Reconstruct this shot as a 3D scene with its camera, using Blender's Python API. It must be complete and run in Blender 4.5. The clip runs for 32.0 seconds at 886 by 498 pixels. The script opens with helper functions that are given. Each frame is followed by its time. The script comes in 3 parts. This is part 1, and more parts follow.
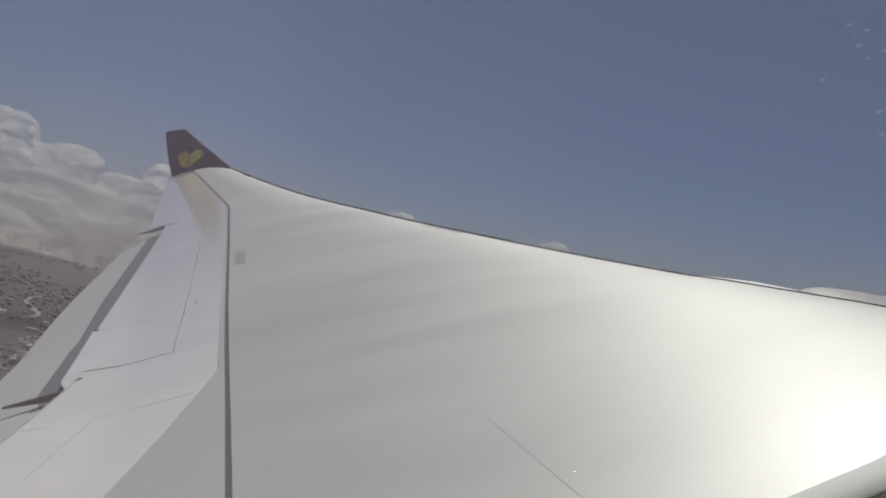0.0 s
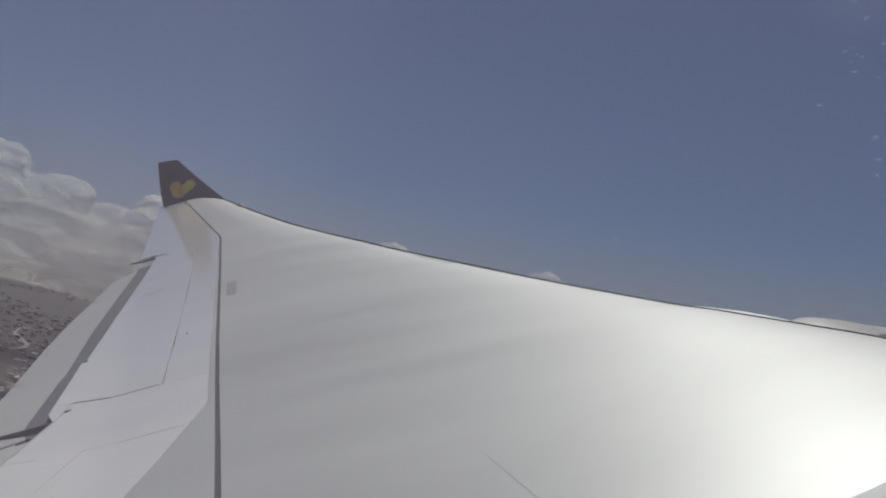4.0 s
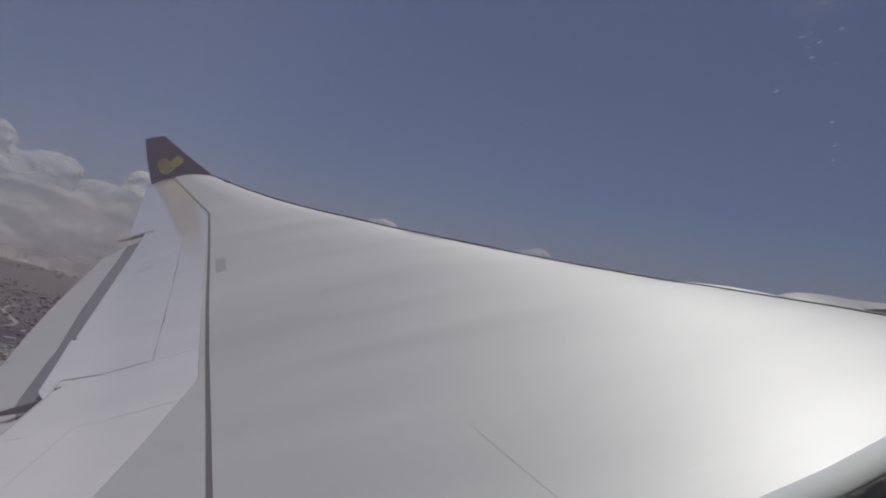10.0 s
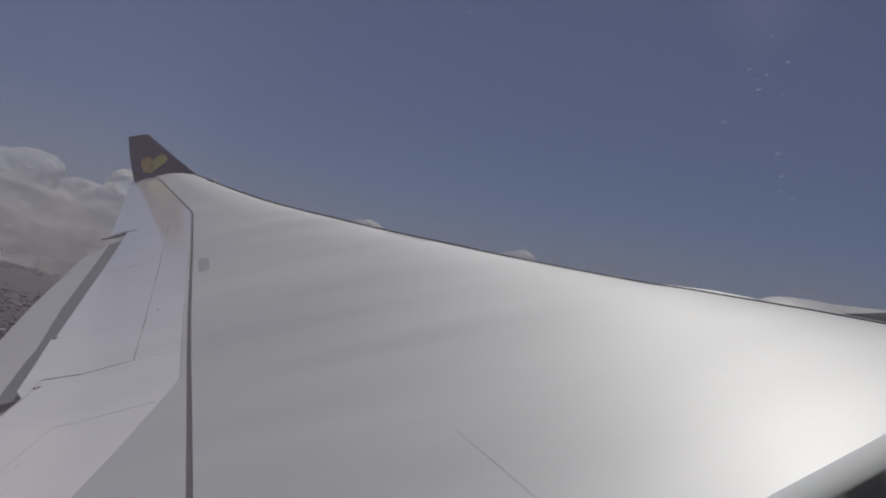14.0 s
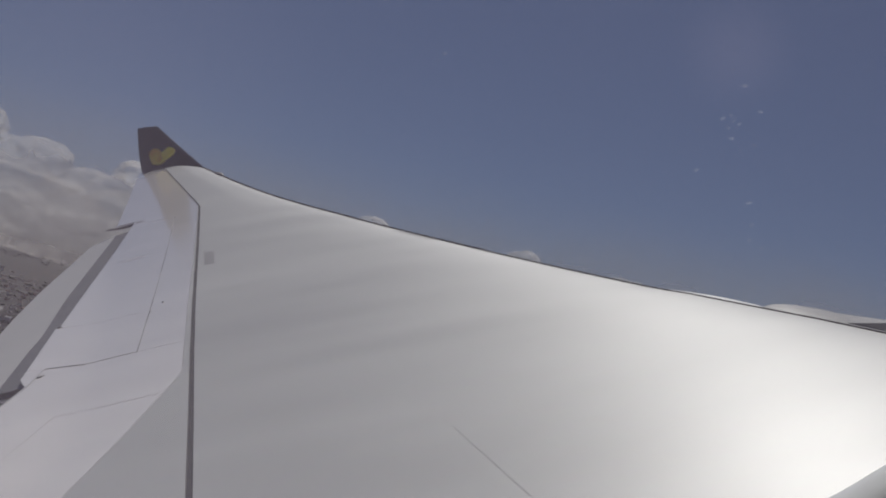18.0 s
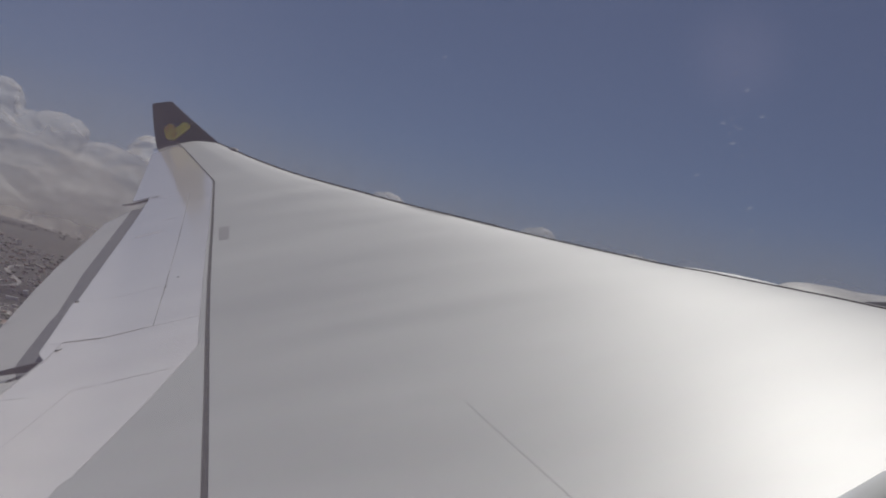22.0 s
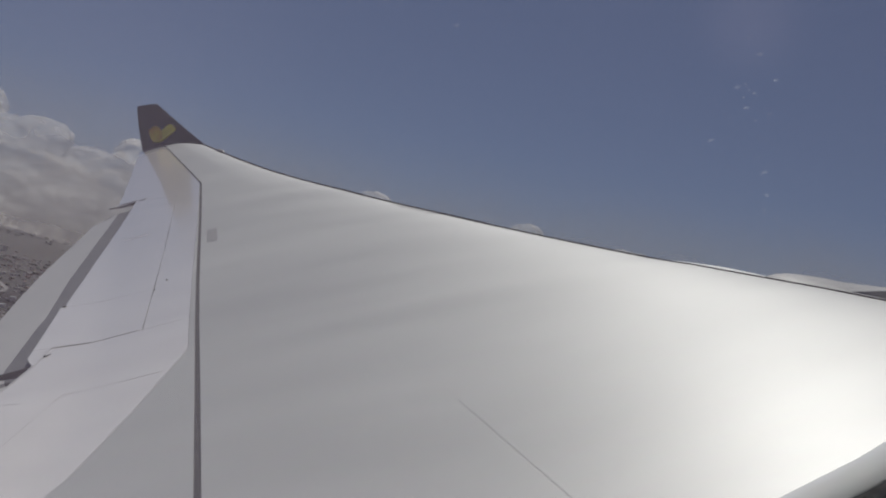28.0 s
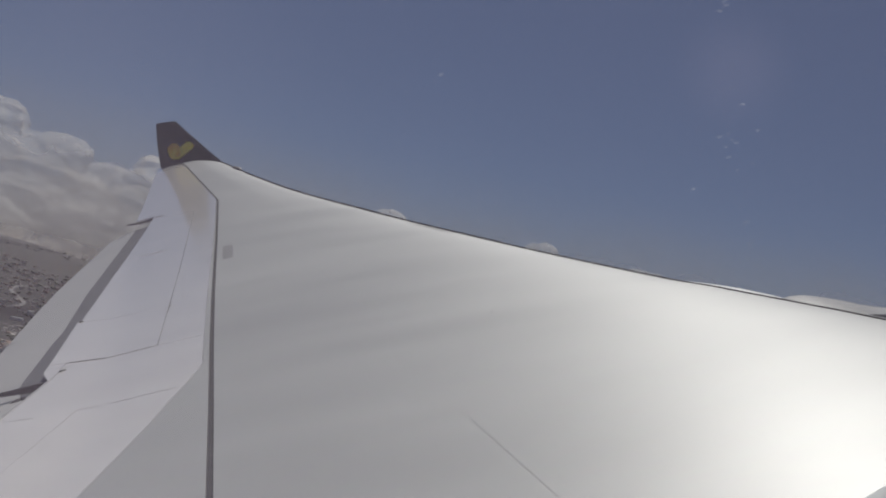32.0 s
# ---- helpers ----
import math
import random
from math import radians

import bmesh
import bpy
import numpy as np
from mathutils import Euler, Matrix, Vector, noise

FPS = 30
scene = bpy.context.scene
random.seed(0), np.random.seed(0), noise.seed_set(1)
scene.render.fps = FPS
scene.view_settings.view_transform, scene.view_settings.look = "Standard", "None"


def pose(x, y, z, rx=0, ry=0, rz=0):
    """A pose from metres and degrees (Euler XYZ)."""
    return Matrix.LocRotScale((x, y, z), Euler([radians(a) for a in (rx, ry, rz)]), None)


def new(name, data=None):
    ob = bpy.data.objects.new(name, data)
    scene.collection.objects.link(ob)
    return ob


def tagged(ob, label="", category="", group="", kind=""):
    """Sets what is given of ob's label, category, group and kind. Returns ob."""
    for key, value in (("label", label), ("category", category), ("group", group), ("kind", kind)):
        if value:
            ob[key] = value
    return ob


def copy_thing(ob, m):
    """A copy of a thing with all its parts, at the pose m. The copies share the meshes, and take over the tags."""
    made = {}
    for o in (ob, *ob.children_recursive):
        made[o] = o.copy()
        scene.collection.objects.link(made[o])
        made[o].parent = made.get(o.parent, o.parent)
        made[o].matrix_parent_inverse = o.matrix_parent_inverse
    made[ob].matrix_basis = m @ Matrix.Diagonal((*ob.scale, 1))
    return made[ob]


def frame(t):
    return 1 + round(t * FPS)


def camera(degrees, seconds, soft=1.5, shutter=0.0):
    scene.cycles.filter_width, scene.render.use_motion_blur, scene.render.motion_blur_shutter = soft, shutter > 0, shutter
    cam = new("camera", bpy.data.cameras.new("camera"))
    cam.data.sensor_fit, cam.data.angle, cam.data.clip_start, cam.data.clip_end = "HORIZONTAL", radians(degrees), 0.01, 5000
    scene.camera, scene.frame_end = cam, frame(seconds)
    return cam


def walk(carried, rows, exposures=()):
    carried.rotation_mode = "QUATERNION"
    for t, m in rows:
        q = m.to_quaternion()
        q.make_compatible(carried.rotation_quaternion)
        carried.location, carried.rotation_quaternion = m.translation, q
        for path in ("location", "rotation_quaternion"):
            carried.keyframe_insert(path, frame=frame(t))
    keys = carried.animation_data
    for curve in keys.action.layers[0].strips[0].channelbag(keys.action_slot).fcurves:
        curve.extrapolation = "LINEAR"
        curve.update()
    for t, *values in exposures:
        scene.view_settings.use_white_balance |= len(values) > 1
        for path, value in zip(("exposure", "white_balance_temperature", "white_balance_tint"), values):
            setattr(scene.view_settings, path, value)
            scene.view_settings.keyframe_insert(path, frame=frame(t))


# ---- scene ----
# The aircraft's own axes: x towards the nose, y outboard along the port wing, z up, the seat's eye point at the origin.
# AIR lays them into the world, climbing and banked, ALT metres over the plain.
ALT = 240.0
UP = Vector((0.3279, 0.195, 0.924)).normalized()
AIR = Matrix.Translation((0, 0, ALT)) @ UP.rotation_difference(Vector((0, 0, 1))).to_matrix().to_4x4()

cam = camera(56.82, 32.0, soft=2.0)
# seconds, eye (aircraft axes), Euler angles (aircraft axes)
ROWS = [
    (0, -0.0027, 0.0000, 0.0013, 86.789, 9.290, 5.445),
    (0.5, -0.0024, 0.0000, 0.0012, 86.759, 9.260, 5.432),
    (1, -0.0020, 0.0000, 0.0011, 86.421, 9.429, 5.567),
    (1.5, -0.0028, 0.0000, 0.0016, 85.944, 9.545, 5.602),
    (2, -0.0035, 0.0000, 0.0023, 85.985, 8.405, 5.792),
    (2.5, -0.0044, 0.0000, 0.0012, 87.027, 8.581, 5.529),
    (3, -0.0052, 0.0000, 0.0002, 88.497, 9.030, 5.078),
    (3.5, -0.0047, 0.0000, 0.0004, 89.083, 9.383, 5.001),
    (5.5, -0.0026, 0.0000, 0.0013, 87.123, 8.596, 4.279),
    (6, -0.0025, 0.0000, 0.0014, 86.987, 8.545, 4.098),
    (6.5, -0.0020, 0.0000, 0.0018, 87.053, 8.295, 3.804),
    (7, -0.0015, 0.0000, 0.0022, 87.452, 8.058, 3.520),
    (7.5, -0.0011, 0.0000, 0.0022, 87.928, 8.238, 3.190),
    (8, -0.0006, 0.0000, 0.0021, 87.355, 9.331, 3.906),
    (8.5, -0.0010, 0.0000, 0.0012, 86.982, 9.854, 4.693),
    (9, -0.0012, 0.0000, 0.0001, 87.104, 9.694, 4.625),
    (9.5, -0.0005, 0.0000, 0.0007, 87.194, 9.657, 4.325),
    (10, 0.0003, 0.0000, 0.0013, 87.044, 9.410, 4.160),
    (10.5, 0.0015, 0.0000, 0.0021, 87.010, 9.557, 3.949),
    (11, 0.0027, 0.0000, 0.0029, 86.851, 8.901, 3.552),
    (11.5, 0.0042, 0.0000, 0.0053, 86.584, 8.024, 2.923),
    (12, 0.0058, 0.0000, 0.0077, 86.811, 7.554, 2.723),
    (12.5, 0.0062, 0.0000, 0.0072, 86.776, 8.409, 2.402),
    (13, 0.0065, 0.0000, 0.0066, 87.399, 8.244, 2.581),
    (13.5, 0.0060, 0.0000, 0.0053, 87.370, 9.076, 2.864),
    (14, 0.0054, 0.0000, 0.0040, 86.956, 8.881, 3.083),
    (14.5, 0.0081, 0.0000, 0.0062, 86.287, 8.361, 2.970),
    (16.5, 0.0094, 0.0000, 0.0098, 89.025, 7.262, 3.209),
    (17, 0.0106, 0.0000, 0.0096, 88.563, 7.467, 3.352),
    (17.5, 0.0108, 0.0000, 0.0093, 87.752, 7.430, 3.489),
    (18, 0.0109, 0.0000, 0.0090, 86.930, 7.522, 3.550),
    (18.5, 0.0094, 0.0000, 0.0076, 86.278, 7.762, 3.546),
    (19, 0.0080, 0.0000, 0.0063, 85.783, 8.105, 3.604),
    (19.5, 0.0088, 0.0000, 0.0070, 85.659, 8.035, 3.682),
    (20, 0.0096, 0.0000, 0.0076, 85.874, 7.676, 3.766),
    (20.5, 0.0097, 0.0000, 0.0074, 86.185, 8.059, 3.739),
    (21, 0.0098, 0.0000, 0.0072, 86.330, 7.971, 3.842),
    (21.5, 0.0117, 0.0000, 0.0098, 86.237, 9.092, 4.233),
    (22, 0.0134, 0.0000, 0.0125, 85.387, 7.347, 4.542),
    (22.5, 0.0136, 0.0000, 0.0132, 85.450, 7.282, 4.296),
    (23, 0.0137, 0.0000, 0.0139, 85.345, 6.975, 3.991),
    (23.5, 0.0142, 0.0000, 0.0151, 85.180, 6.061, 3.231),
    (24, 0.0147, 0.0000, 0.0164, 85.437, 6.157, 2.537),
    (24.5, 0.0139, 0.0000, 0.0149, 85.579, 6.806, 2.309),
    (26.5, 0.0152, 0.0000, 0.0164, 86.153, 6.696, 3.020),
    (27, 0.0151, 0.0000, 0.0154, 85.852, 6.861, 3.212),
    (27.5, 0.0122, 0.0000, 0.0123, 85.449, 6.955, 3.267),
    (28, 0.0093, 0.0000, 0.0092, 85.137, 8.317, 3.676),
    (28.5, 0.0122, 0.0000, 0.0116, 85.313, 7.379, 4.084),
    (29, 0.0149, 0.0000, 0.0141, 85.842, 7.433, 4.299),
    (29.5, 0.0151, 0.0000, 0.0149, 85.998, 7.788, 4.642),
    (30, 0.0153, 0.0000, 0.0155, 86.292, 7.418, 5.340),
    (30.5, 0.0152, 0.0000, 0.0151, 86.610, 7.349, 5.303),
    (31, 0.0152, 0.0000, 0.0146, 86.878, 7.388, 4.967),
    (31.5, 0.0147, 0.0000, 0.0135, 86.870, 7.690, 4.882),
    (32, 0.0142, 0.0000, 0.0124, 86.571, 7.924, 4.762),
]

EXPOSURES = [(0, -0.22, 7400, 3), (2, -0.24, 7300, 3), (3.5, -0.30, 7150, 3), (5.5, -0.36, 7000, 5), (8, -0.40, 6980, 6), (13, -0.60, 7020, 8), (17, -0.49, 7080, 8), (19, -0.46, 7120, 8), (24.5, -0.45, 7140, 7), (27, -0.43, 7120, 6), (32, -0.39, 7150, 6)]
walk(cam, [(t, AIR @ pose(x, y, z, rx, ry, rz)) for t, x, y, z, rx, ry, rz in ROWS], EXPOSURES)

# ---- light ----
SUN_WAY = (AIR.to_3x3() @ Vector((0.245, 0.595, 0.715))).normalized()
world = bpy.data.worlds.new("sky")
scene.world = world
world.use_nodes = True
wn = world.node_tree.nodes
sky = wn.new("ShaderNodeTexSky")
sky.sky_type, sky.sun_disc = "NISHITA", False
sky.sun_elevation = math.asin(SUN_WAY.z)
sky.sun_rotation = math.atan2(SUN_WAY.x, SUN_WAY.y)
sky.altitude, sky.air_density, sky.dust_density, sky.ozone_density = 300, 1.0, 0.5, 6.0
wn["Background"].inputs["Strength"].default_value = 0.046
# a faint violet cast of the high haze, the same all over the sky
cast = wn.new("ShaderNodeMix")
cast.data_type, cast.blend_type = "RGBA", "MULTIPLY"
cast.inputs["Factor"].default_value, cast.inputs["B"].default_value = 1.0, (1.05, 0.95, 1.03, 1)
world.node_tree.links.new(sky.outputs[0], cast.inputs["A"])
world.node_tree.links.new(cast.outputs["Result"], wn["Background"].inputs["Color"])
sun = new("sun", bpy.data.lights.new("sun", "SUN"))
sun.data.energy, sun.data.angle, sun.data.color = 5.0, radians(0.6), (0.94, 0.975, 0.99)
sun.matrix_world = Matrix.Translation((0, 0, ALT + 100)) @ SUN_WAY.to_track_quat("Z", "Y").to_matrix().to_4x4()


# ---- materials ----
def material(name, colour, rough=0.5, metal=0.0, vary=0.15, scale=3.0, stretch=(1, 1, 1), bump=0.0, fine=40.0,
             second=None, per_object=0.0, coat=0.0):
    """A painted or natural surface: two scales of noise on the colour, the finer one on the gloss and the relief too."""
    m = bpy.data.materials.new(name)
    m.use_nodes = True
    n, l = m.node_tree.nodes, m.node_tree.links
    b = n["Principled BSDF"]
    b.inputs["Roughness"].default_value, b.inputs["Metallic"].default_value = rough, metal
    b.inputs["Coat Weight"].default_value = coat
    b.inputs["Coat Roughness"].default_value = 0.05
    co = n.new("ShaderNodeTexCoord")
    mp = n.new("ShaderNodeMapping")
    mp.inputs["Scale"].default_value = stretch
    l.new(co.outputs["Object"], mp.inputs["Vector"])
    big = n.new("ShaderNodeTexNoise")
    big.inputs["Scale"].default_value, big.inputs["Detail"].default_value = scale, 5
    l.new(mp.outputs[0], big.inputs["Vector"])
    small = n.new("ShaderNodeTexNoise")
    small.inputs["Scale"].default_value, small.inputs["Detail"].default_value = fine, 4
    l.new(mp.outputs[0], small.inputs["Vector"])
    ramp = n.new("ShaderNodeValToRGB")
    lo = tuple(c * (1 - vary) for c in colour)
    hi = second or tuple(min(1, c * (1 + vary)) for c in colour)
    ramp.color_ramp.elements[0].position, ramp.color_ramp.elements[1].position = 0.3, 0.7
    ramp.color_ramp.elements[0].color, ramp.color_ramp.elements[1].color = (*lo, 1), (*hi, 1)
    l.new(big.outputs["Fac"], ramp.inputs[0])
    mix = n.new("ShaderNodeMix")
    mix.data_type, mix.blend_type = "RGBA", "MULTIPLY"
    mix.inputs["Factor"].default_value = min(1.0, vary * 1.5)
    l.new(ramp.outputs[0], mix.inputs["A"])
    l.new(small.outputs["Color"], mix.inputs["B"])
    out = mix.outputs["Result"]
    if per_object:
        info, hsv, mr = n.new("ShaderNodeObjectInfo"), n.new("ShaderNodeHueSaturation"), n.new("ShaderNodeMapRange")
        mr.inputs["To Min"].default_value, mr.inputs["To Max"].default_value = 1 - per_object, 1 + per_object
        l.new(info.outputs["Random"], mr.inputs["Value"])
        l.new(mr.outputs[0], hsv.inputs["Value"])
        l.new(out, hsv.inputs["Color"])
        out = hsv.outputs[0]
    l.new(out, b.inputs["Base Color"])
    mr = n.new("ShaderNodeMapRange")
    mr.inputs["To Min"].default_value, mr.inputs["To Max"].default_value = rough * 0.85, min(1, rough * 1.15)
    l.new(big.outputs["Fac"], mr.inputs["Value"])
    l.new(mr.outputs[0], b.inputs["Roughness"])
    if bump:
        bp = n.new("ShaderNodeBump")
        bp.inputs["Strength"].default_value, bp.inputs["Distance"].default_value = bump, 0.02
        l.new(small.outputs["Fac"], bp.inputs["Height"])
        l.new(bp.outputs[0], b.inputs["Normal"])
    return m


GREY = material("wing_grey_paint", (0.352, 0.351, 0.35), 0.49, vary=0.07, scale=0.5, stretch=(0.5, 2.2, 1), fine=11.0)
GREY.node_tree.nodes["Principled BSDF"].inputs["Specular IOR Level"].default_value = 0.47
# polishing and grime leave the paint unevenly glossy, in streaks along the air flow
gn, gl = GREY.node_tree.nodes, GREY.node_tree.links
gloss_noise, gloss_range, gloss_map, gloss_co = gn.new("ShaderNodeTexNoise"), gn.new("ShaderNodeMapRange"), gn.new("ShaderNodeMapping"), gn.new("ShaderNodeTexCoord")
gloss_map.vector_type = "TEXTURE"
gloss_map.inputs["Scale"].default_value, gloss_map.inputs["Rotation"].default_value = (2.6, 0.6, 1.0), (0, 0, radians(36))
gloss_noise.inputs["Scale"].default_value, gloss_noise.inputs["Detail"].default_value = 1.3, 8
for key, value in (("From Min", 0.3), ("From Max", 0.7), ("To Min", 0.94), ("To Max", 1.07)):
    gloss_range.inputs[key].default_value = value
gl.new(gloss_co.outputs["Object"], gloss_map.inputs["Vector"])
gl.new(gloss_map.outputs[0], gloss_noise.inputs["Vector"])
gl.new(gloss_noise.outputs["Fac"], gloss_range.inputs["Value"])
gl.new(gloss_range.outputs[0], gn["Principled BSDF"].inputs["Specular IOR Level"])
WHITE = material("white_gloss_paint", (0.64, 0.607, 0.588), 0.12, vary=0.05, scale=0.8, stretch=(0.6, 2, 1), fine=12.0, coat=0.4)
# shading normals tilt outboard, not the panels, to lengthen the winglet's reflection
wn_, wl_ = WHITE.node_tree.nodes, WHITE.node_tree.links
panel_geo, normal_tilt = wn_.new("ShaderNodeNewGeometry"), wn_.new("ShaderNodeVectorMath")
normal_tilt.operation, normal_tilt.inputs[1].default_value = "ADD", AIR.to_3x3() @ Vector((0, 0.03, 0))
wl_.new(panel_geo.outputs["Normal"], normal_tilt.inputs[0])
wl_.new(normal_tilt.outputs[0], wn_["Principled BSDF"].inputs["Normal"])
wl_.new(normal_tilt.outputs[0], wn_["Principled BSDF"].inputs["Coat Normal"])
SATIN = material("white_satin_paint", (0.43, 0.42, 0.41), 0.42, vary=0.06, scale=1.2, stretch=(0.6, 2, 1), fine=9.0)
SLAT = material("slat_paint", (0.62, 0.62, 0.62), 0.45, vary=0.06, scale=2.0)
ALLOY = material("bare_alloy", (0.55, 0.55, 0.56), 0.35, metal=1.0, vary=0.08, scale=4.0)
RUBBER = material("dark_seal_rubber", (0.035, 0.033, 0.035), 0.7, vary=0.2, scale=6.0)
STEEL = material("dark_bracket_steel", (0.12, 0.11, 0.11), 0.5, vary=0.2, scale=9.0)
CHARCOAL = material("charcoal_paint", (0.027, 0.030, 0.037), 0.3, vary=0.1, scale=2.0)
PATCH = material("repair_patch_paint", (0.33, 0.325, 0.33), 0.5, vary=0.08, scale=8.0)
PYLON = material("pylon_grey_paint", (0.20, 0.20, 0.21), 0.6, vary=0.1, scale=3.0)
NOSE = material("shaded_grey_flap_nose", (0.11, 0.11, 0.115), 0.55, vary=0.12, scale=3.0)
COVER = material("dull_grey_cover", (0.26, 0.255, 0.255), 0.5, vary=0.1, scale=5.0)
ORANGE = material("orange_decal", (0.92, 0.47, 0.04), 0.5, vary=0.15, scale=1.6, second=(0.95, 0.70, 0.06))
YELLOW = material("yellow_decal", (0.95, 0.78, 0.08), 0.5, vary=0.1, scale=2.5)
TRIM = material("window_trim_plastic", (0.60, 0.60, 0.64), 0.45, vary=0.05, scale=30.0, fine=300.0)
LINING = material("cabin_lining", (0.78, 0.75, 0.74), 0.6, vary=0.05, scale=12.0, fine=200.0, bump=0.05)
HULL = material("fuselage_paint", (0.7, 0.7, 0.71), 0.3, vary=0.05, scale=0.6)
SOIL = material("plain_scrub_and_fields", (0.022, 0.018, 0.015), 0.95, vary=0.5, scale=0.006, fine=0.06, second=(0.046, 0.038, 0.030), bump=0.0)
TARMAC = material("road_asphalt", (0.2, 0.19, 0.185), 0.9, vary=0.2, scale=0.03, fine=0.5)
WALLS = material("rendered_house_wall", (0.52, 0.48, 0.44), 0.85, vary=0.1, scale=0.3, per_object=0.3)
TILES = material("clay_tile_roof", (0.22, 0.15, 0.12), 0.85, vary=0.2, scale=0.5, per_object=0.35)
SHED = material("white_sheet_roof", (0.75, 0.75, 0.74), 0.4, vary=0.1, scale=0.1, per_object=0.15)
LEAF = material("dusty_foliage", (0.07, 0.075, 0.045), 0.9, vary=0.4, scale=0.08, fine=0.6)


def cloud_material():
    """Vapour: it scatters light forwards and back alike, and lets some of what is behind it through."""
    m = bpy.data.materials.new("cumulus_vapour")
    m.use_nodes = True
    n, l = m.node_tree.nodes, m.node_tree.links
    n.remove(n["Principled BSDF"])
    back, forth, both = n.new("ShaderNodeBsdfDiffuse"), n.new("ShaderNodeBsdfTranslucent"), n.new("ShaderNodeMixShader")
    co, tx, ramp = n.new("ShaderNodeTexCoord"), n.new("ShaderNodeTexNoise"), n.new("ShaderNodeValToRGB")
    tx.inputs["Scale"].default_value, tx.inputs["Detail"].default_value = 0.012, 6
    ramp.color_ramp.elements[0].color, ramp.color_ramp.elements[1].color = (0.58, 0.565, 0.56, 1), (0.74, 0.725, 0.72, 1)
    l.new(co.outputs["Object"], tx.inputs["Vector"])
    l.new(tx.outputs["Fac"], ramp.inputs[0])
    l.new(ramp.outputs[0], back.inputs["Color"])
    l.new(ramp.outputs[0], forth.inputs["Color"])
    both.inputs[0].default_value = 0.5
    # vapour has no hard skin: its light depends little on which way a billow faces
    geo, less, lift = n.new("ShaderNodeNewGeometry"), n.new("ShaderNodeVectorMath"), n.new("ShaderNodeVectorMath")
    less.operation, less.inputs["Scale"].default_value = "SCALE", 0.2
    lift.operation, lift.inputs[1].default_value = "ADD", (0, 0, 0.8)
    l.new(geo.outputs["Normal"], less.inputs[0])
    l.new(less.outputs[0], lift.inputs[0])
    l.new(lift.outputs[0], back.inputs["Normal"])
    l.new(back.outputs[0], both.inputs[1])
    l.new(forth.outputs[0], both.inputs[2])
    thin, mix, mr = n.new("ShaderNodeBsdfTransparent"), n.new("ShaderNodeMixShader"), n.new("ShaderNodeMapRange")
    mr.inputs["From Min"].default_value, mr.inputs["From Max"].default_value = 0.35, 0.65
    mr.inputs["To Min"].default_value, mr.inputs["To Max"].default_value = 0.86, 0.64
    l.new(tx.outputs["Fac"], mr.inputs["Value"])
    l.new(mr.outputs[0], mix.inputs[0])
    l.new(both.outputs[0], mix.inputs[1])
    l.new(thin.outputs[0], mix.inputs[2])
    l.new(mix.outputs[0], n["Material Output"].inputs["Surface"])
    return m


CLOUD = cloud_material()


def haze_sheet_material():
    """A thin sheet that imitates distance haze: it scatters some light and lets the rest through, thinning out with
    height.
    """
    m = bpy.data.materials.new("haze_sheet")
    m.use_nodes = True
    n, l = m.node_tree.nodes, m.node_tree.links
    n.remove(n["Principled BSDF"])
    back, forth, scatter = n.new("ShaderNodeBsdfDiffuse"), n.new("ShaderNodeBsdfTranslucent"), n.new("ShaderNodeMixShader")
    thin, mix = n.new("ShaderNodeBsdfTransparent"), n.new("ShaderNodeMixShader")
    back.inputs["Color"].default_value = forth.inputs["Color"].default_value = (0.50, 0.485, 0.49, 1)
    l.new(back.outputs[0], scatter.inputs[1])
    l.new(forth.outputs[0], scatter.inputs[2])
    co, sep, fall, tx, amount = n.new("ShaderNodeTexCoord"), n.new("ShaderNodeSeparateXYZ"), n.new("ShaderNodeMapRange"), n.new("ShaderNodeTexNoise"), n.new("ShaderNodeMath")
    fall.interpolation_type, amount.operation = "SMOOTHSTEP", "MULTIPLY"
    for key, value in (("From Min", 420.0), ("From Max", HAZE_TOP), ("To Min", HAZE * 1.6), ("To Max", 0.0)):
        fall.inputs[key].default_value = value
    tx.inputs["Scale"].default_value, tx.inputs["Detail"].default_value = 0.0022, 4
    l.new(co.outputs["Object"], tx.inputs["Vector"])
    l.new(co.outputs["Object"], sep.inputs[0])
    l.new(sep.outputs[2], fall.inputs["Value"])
    # it fades out towards the ground, where the sheet's foot would show as a line
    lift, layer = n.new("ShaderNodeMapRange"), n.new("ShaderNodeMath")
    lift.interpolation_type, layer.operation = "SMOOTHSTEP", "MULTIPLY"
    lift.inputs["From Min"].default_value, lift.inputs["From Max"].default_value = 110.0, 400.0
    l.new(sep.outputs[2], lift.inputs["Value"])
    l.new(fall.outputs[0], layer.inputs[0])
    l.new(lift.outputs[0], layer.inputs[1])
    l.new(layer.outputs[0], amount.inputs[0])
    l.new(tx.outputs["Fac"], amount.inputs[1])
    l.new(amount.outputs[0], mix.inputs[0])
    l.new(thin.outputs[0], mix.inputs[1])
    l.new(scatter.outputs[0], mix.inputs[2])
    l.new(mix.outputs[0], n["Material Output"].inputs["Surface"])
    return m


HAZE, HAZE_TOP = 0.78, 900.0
VEIL = haze_sheet_material()


